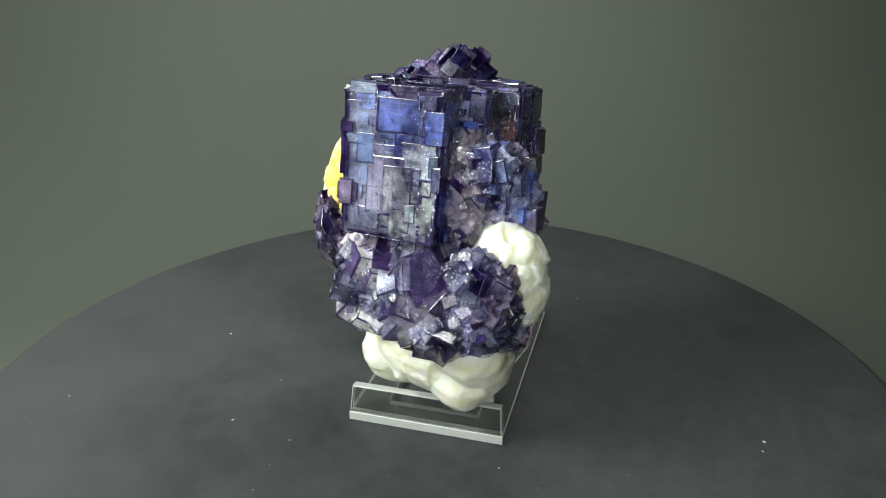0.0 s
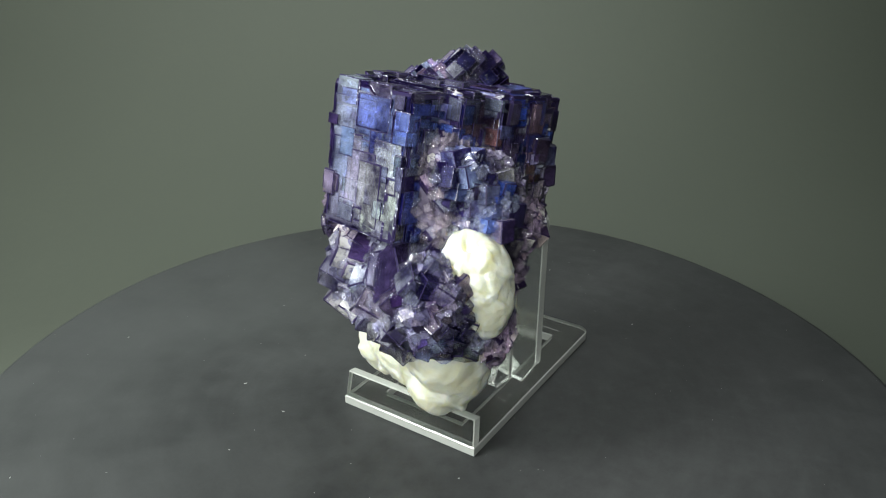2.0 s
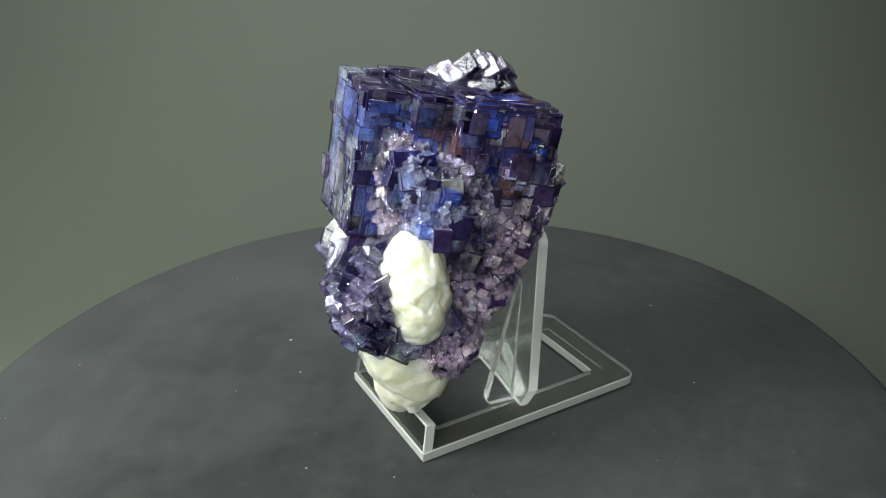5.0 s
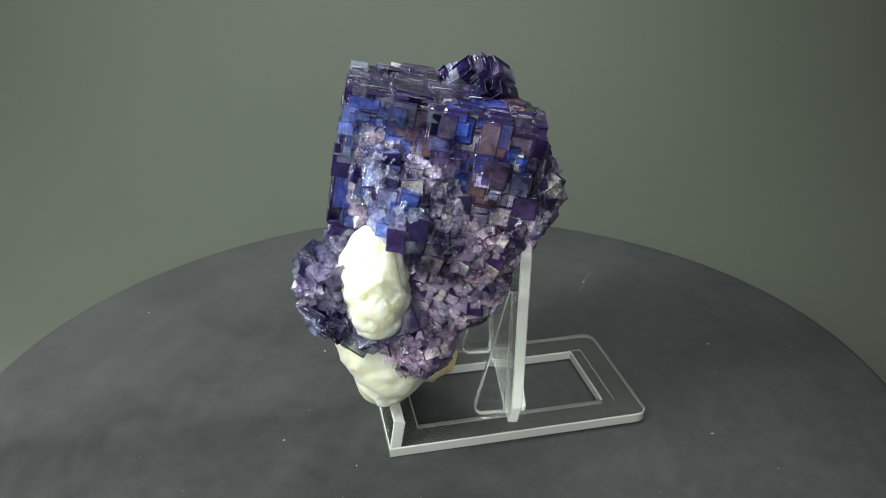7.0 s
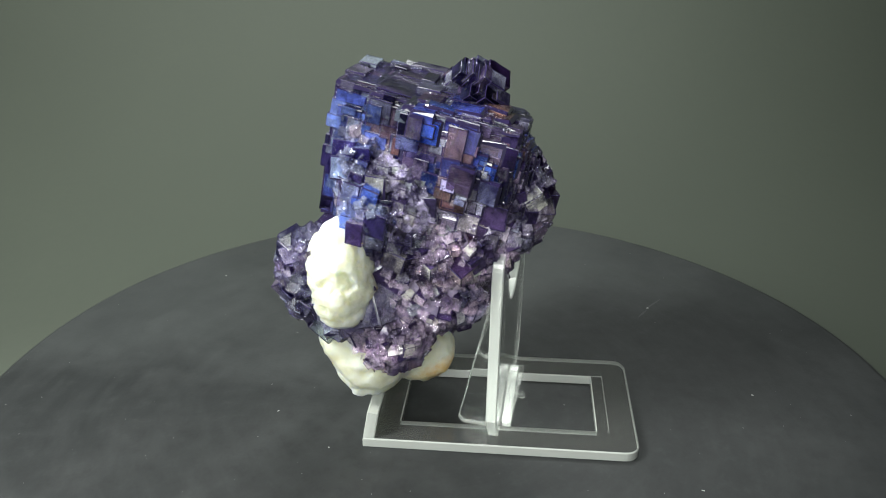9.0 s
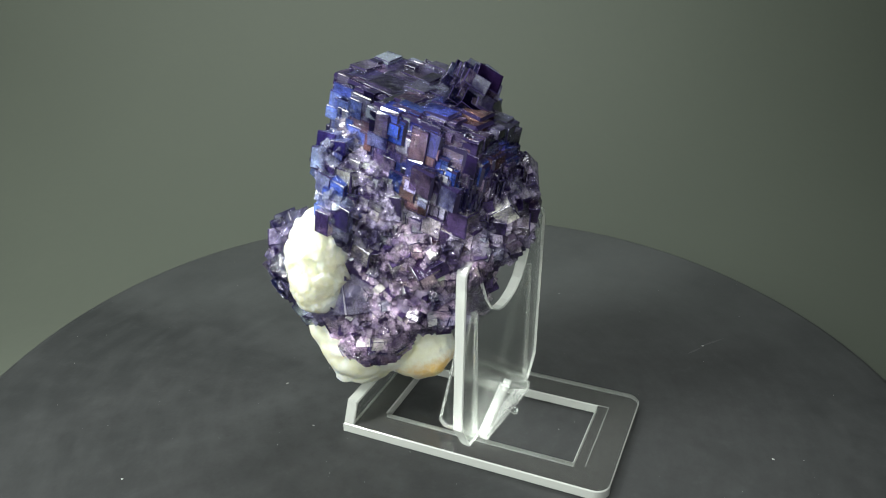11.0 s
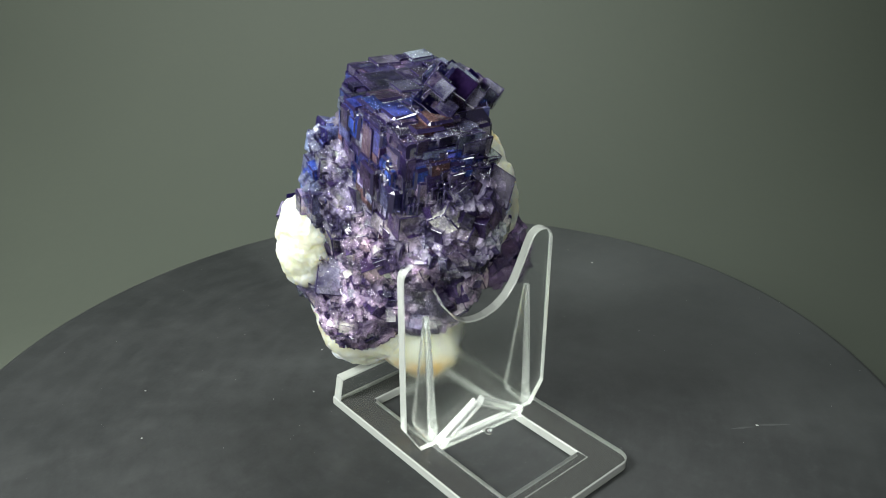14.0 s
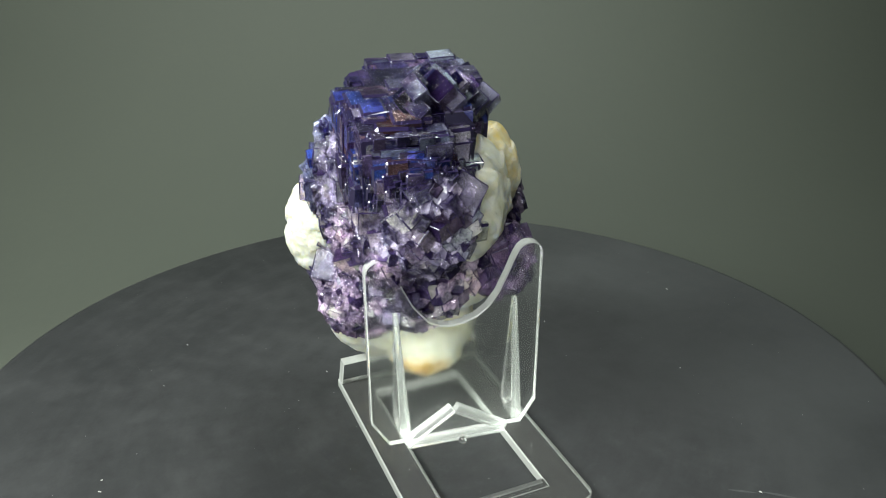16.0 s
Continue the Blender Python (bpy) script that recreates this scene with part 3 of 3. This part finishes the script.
def terraces(parent, c, h, axis, sign, count, sizes, lift):
    """Covers a face of the large crystal with flat growth terraces that overlap and step up irregularly."""
    axes = (FRONT, SIDE, UP)
    a, b = [k for k in range(3) if k != axis]
    n = axes[axis] * sign
    frame_of_face = Matrix((axes[a], n.cross(axes[a]), n)).transposed().to_4x4()
    for k in range(count):
        big = 1.3 - 0.85 * k / count
        w, l = (min(2 * h[q], big * sizes * math.exp(rng.gauss(-0.15, 0.55))) for q in (a, b))
        if k == 0:
            w, l = 2 * h[a] + 0.5, 2 * h[b] + 0.5
        x, y = (rng.uniform(-q, q) for q in (max(0.0, h[a] + 0.4 - w / 2), max(0.0, h[b] + 0.4 - l / 2)))
        mid = block_centre(c) + axes[a] * x + axes[b] * y + n * h[axis]
        rise = lift * (0.12 + 0.88 * k / count * rng.uniform(0.5, 1.0))
        if k and depth_in(mid + n * (rise + 0.6)):
            continue
        deep = 2.4
        m = Matrix.Translation((mid + n * (rise - deep) / 2) * MM) @ frame_of_face @ pose(0, 0, 0, rng.gauss(0, 1.1), rng.gauss(0, 1.1), 0)
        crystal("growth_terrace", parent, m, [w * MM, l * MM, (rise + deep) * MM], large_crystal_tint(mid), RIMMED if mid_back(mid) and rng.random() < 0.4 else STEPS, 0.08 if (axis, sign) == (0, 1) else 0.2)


def build_specimen():
    thing = specimen
    tagged(thing, "blue and violet fluorite cubes grown on white calcite", "mineral specimen")
    # the calcite: the matrix under the crystals, the knob and the white sides
    for names, label, mat in ((("calcite_low", "calcite_tip", "calcite_left", "calcite_lobe", "calcite_foot", "calcite_side", "calcite_brim"), "creamy white broken calcite with an orange stain", CALCITE),
                              (("calcite_back", "calcite_rear"), "cream calcite grown over by crystals", CALCITE),
                              (("calcite_front", "calcite_chin"), "smooth white calcite knob", CALCITE), (("calcite_stained",), "calcite stained bright yellow", CALCITE_STAINED)):
        part("calcite", broken_mass(names), mat, thing, label, True)

    big = bmesh.new()
    for c, h in BLOCKS:
        add_box(big, Matrix.Translation(block_centre(c) * MM) @ BIG, [2 * k * MM for k in h])
    main = part("large_crystal", big, FLUORITE_MASS, thing, "large stepped blue and violet fluorite cube")
    main.color = (0.10, 0.11, 0.32, 1)
    for c, h in BLOCKS:
        for axis, sign in ((0, 1), (0, -1), (1, 1), (1, -1), (2, 1)):
            area = 4 * h[0] * h[1] * h[2] / h[axis]
            if c[0] < -2 and (axis, sign) in ((0, -1), (1, 1)):
                terraces(main, c, h, axis, sign, int(area / 16), 9.0, 1.4)
                continue
            terraces(main, c, h, axis, sign, *((int(area / 24), 11.0, 1.1) if axis == 2 else (int(area / 9), 11.0, 1.2) if (axis, sign) == (0, 1) else (int(area / 6.5), 6.5, 2.4)))

    # smaller cubes in parallel position break the long edges
    for c, h in BLOCKS:
        for _ in range(34):
            size = [rng.uniform(2.0, 5.5) * rng.uniform(0.8, 1.5) for _ in range(3)]
            q = [rng.choice((-1, 1)) * (h[k] - size[k] / 2 + rng.uniform(0.3, 1.6)) for k in range(3)]
            run = rng.choice((0, 1, 2, 2))
            q[run] = rng.uniform(-1, 1) * (h[run] - size[run] / 2)
            at = block_centre([c[k] + q[k] for k in range(3)])
            if q[2] < -0.7 * h[2] or depth_in(at + (at - block_centre(c)).normalized() * 3.5):
                continue
            m = Matrix.Translation(at * MM) @ BIG @ pose(0, 0, 0, *(rng.gauss(0, 1.2) for _ in range(3)))
            crystal("parallel_cube", main, m, [s * MM for s in size], large_crystal_tint(at), None, 0.2)

    # a staircase of parallel cubes with broad bevelled rims falls away over the back
    for _ in range(175):
        u = rng.uniform(-25, 1)
        v = rng.uniform(-6, 24 if u > -12 else 19.5)
        s = rng.uniform(2.4, 7.5)
        fall = math.hypot(0.8 * max(0.0, -u - 15), 1.1 * max(0.0, v - 20)) + 0.45 * max(0.0, 10 - v)
        w = 21.0 - 0.10 * fall * fall - 0.45 * fall - rng.uniform(0, 3.0) - s * 0.3
        at = block_centre((u, v, w))
        m = Matrix.Translation(at * MM) @ BIG @ pose(0, 0, 0, *(rng.gauss(0, 3.0) for _ in range(3)))
        if w < 7 or v < 9:
            low = zone_tint(at, (LILAC, ICE, ROSE, LILAC, ICE))
        else:
            low = zone_tint(at, (INDIGO, BLUE, PURPLE, AMBER, INDIGO))
        crystal("parallel_cube", main, m, [s * rng.uniform(0.7, 1.4) * MM for _ in range(3)], low, RIMMED)

    # cubes of all sizes stand out of the two steep back faces
    for _ in range(120):
        s = rng.uniform(2.2, 6.5)
        size = [s * rng.uniform(0.7, 1.4) for _ in range(3)]
        out = rng.uniform(0.2, 1.7)
        if rng.random() < 0.6:
            u = rng.uniform(-21.5, 3)
            at = (u, (22.6 if u > -12 else 20.8) - size[1] / 2 + out, rng.uniform(-3, 18))
        else:
            at = (-21.6 + size[0] / 2 - out, rng.uniform(3, 20.5), rng.uniform(-2, 18))
        at = block_centre(at)
        m = Matrix.Translation(at * MM) @ BIG @ pose(0, 0, 0, *(rng.gauss(0, 2.0) for _ in range(3)))
        crystal("parallel_cube", main, m, [k * MM for k in size], large_crystal_tint(at), CUBES if rng.random() < 0.5 else RIMMED, 0.3)

    # the back falls away in ever smaller parallel steps
    def step_tint(p):
        high = p.z + rng.gauss(0, 5.0)
        if high > 80:
            return zone_tint(p, (INDIGO, AMBER, BLUE, INDIGO, PURPLE))
        if p.y < 4 and high > 72:
            return zone_tint(p, (AMBER, PURPLE, AMBER, LILAC))
        return zone_tint(p, (LILAC, PURPLE, ICE, BLUE, LILAC))

    scatter(main, "back_steps", 230, (2.2, 7.5), step_tint, BIG, 4.5, 0.34, 0.27, lambda p, n: n.x + 0.6 * n.y > 0.15 and p.z < 97, "parallel_cube", RIMMED)

    clusters = {}
    for name, colour in (("low_front", (0.25, 0.25, 0.37)), ("left_low", (0.22, 0.22, 0.33)), ("spur", (0.20, 0.19, 0.33)), ("side", (0.36, 0.33, 0.50)), ("chip", (0.27, 0.24, 0.32)),
                         ("under", (0.46, 0.39, 0.54)), ("shard", (0.36, 0.38, 0.56)), ("brow", (0.22, 0.24, 0.38)), ("drip", (0.42, 0.35, 0.50)), ("flank", (0.40, 0.33, 0.48)), ("left", (0.22, 0.18, 0.28)), ("heel", (0.20, 0.15, 0.27)), ("rear", (0.46, 0.42, 0.60)), ("shoulder", (0.46, 0.43, 0.60))):
        c, r, az = BODIES[name]
        body = lump(c, [k - 0.3 for k in r], az, 0.35 if name == "chip" else 1.3, 6.0, 4, 22 if name == "chip" else 26)
        clusters[name] = part("crystal_crust", body, FLUORITE_CLEAVED if name == "chip" else FLUORITE_MASS, thing, "crust of small intergrown fluorite cubes")
        clusters[name].color = (*colour, 1)
    plans = {
        "low_front": (58, (5.2, 10.0), (LILAC, SLATE, ICE, SLATE, LILAC), pose(0, 0, 0, 35, 30, 20), 25),
        "left_low": (34, (4.2, 9.0), (SLATE, LILAC, ICE, LILAC), pose(0, 0, 0, 30, 25, 25), 25),
        "spur": (50, (2.8, 6.5), (BLUE, SLATE, LILAC, PURPLE, SLATE), pose(0, 0, 0, 20, 40, 50), 30),
        "side": (60, (2.4, 5.5), (ICE, LILAC, ICE, ROSE, ICE), BIG, 13),
        "chip": (14, (2.0, 5.0), (PURPLE, LILAC, SLATE, ROSE), pose(0, 0, 0, 30, 40, -20), 30),
        "under": (95, (1.9, 4.4), (PURPLE, ROSE, ICE, LILAC, ROSE, ICE), pose(0, 0, 0, 15, 25, 40), 30),
        "brow": (40, (2.8, 5.5), (SLATE, BLUE, LILAC, SLATE), BIG, 9),
        "shard": (26, (2.4, 5.0), (ICE, SKY, LILAC, ICE), BIG, 14),
        "drip": (44, (2.0, 4.6), (PURPLE, ROSE, LILAC, ROSE, ICE), pose(0, 0, 0, 20, 30, 30), 30),
        "flank": (65, (2.2, 5.4), (PURPLE, ROSE, ICE, LILAC, AMBER, ROSE), pose(0, 0, 0, 20, 30, 20), 20),
        "left": (35, (2.4, 5.0), (SLATE, INDIGO, PURPLE, ROSE), pose(0, 0, 0, 30, 10, 30), 25),
        "heel": (45, (2.4, 5.0), (PURPLE, INDIGO, PURPLE, LILAC), pose(0, 0, 0, 25, 15, 30), 25),
        "rear": (60, (2.6, 7.5), (LILAC, ICE, LILAC, PURPLE, ICE), pose(0, 0, 0, 15, 25, 10), 22),
        "shoulder": (55, (2.6, 7.0), (LILAC, ICE, PURPLE, LILAC, ICE), BIG, 9),
    }
    for name, (count, sizes, colours, base, jitter) in plans.items():
        scatter(clusters[name], name, count, sizes, colours, base, jitter, 0.36 if sizes[0] > 3.5 else 0.2)
        druse(clusters[name], name, 60 if name in ("chip", "brow", "shard") else 110 if name in ("low_front", "left_low", "spur", "shoulder", "rear") else 240, (0.8, 2.2), tuple(min(1, 1.3 * k) for k in clusters[name].color[:3]), base, 60)

    # crown of tilted cubes on top
    peak = bmesh.new()
    bmesh.ops.create_icosphere(peak, subdivisions=2, radius=0.0035, matrix=Matrix.Translation((0.003, 0.0112, 0.0905)))
    crown = part("crystal_crust", peak, FLUORITE_MASS, thing, "crown of tilted grey violet cubes")
    crown.color = (0.08, 0.07, 0.15, 1)
    tip = pose(0, 0, 0, 0, 0, -80) @ pose(0, 0, 0, 0, -32, 0) @ pose(0, 0, 0, 45, 0, 0)
    for k in range(95):
        along, across = rng.random(), rng.gauss(0, 2.6)
        x, y = -7.5 + 21.5 * along + rng.gauss(0, 0.7), 9.2 + 2.6 * along + across
        s = rng.uniform(2.6, 5.4)
        z = 103.4 - 8.5 * abs(along - 0.72) - 0.085 * across ** 2 - rng.uniform(0, 4.5) - s * 0.4
        m = Matrix.Translation(Vector((x, y, z)) * MM) @ tip @ pose(0, 0, 0, *(rng.uniform(-5, 5) for _ in range(3)))
        crystal("crystal", crown, m, [s * rng.uniform(0.8, 1.3) * MM for _ in range(3)], rng.choice((SLATE, INDIGO, PURPLE, LILAC)))
    return thing


build_specimen()


def motions():
    """Turntable, stand and specimen turn together about the upright axis."""
    for thing, m in ((turntable, Matrix.Identity(4)), (stand, STAND), (specimen, Matrix.Identity(4))):
        walk(thing, [(float(t), pose(0, 0, 0, 0, 0, turn(t)) @ m) for t in range(17)])


motions()
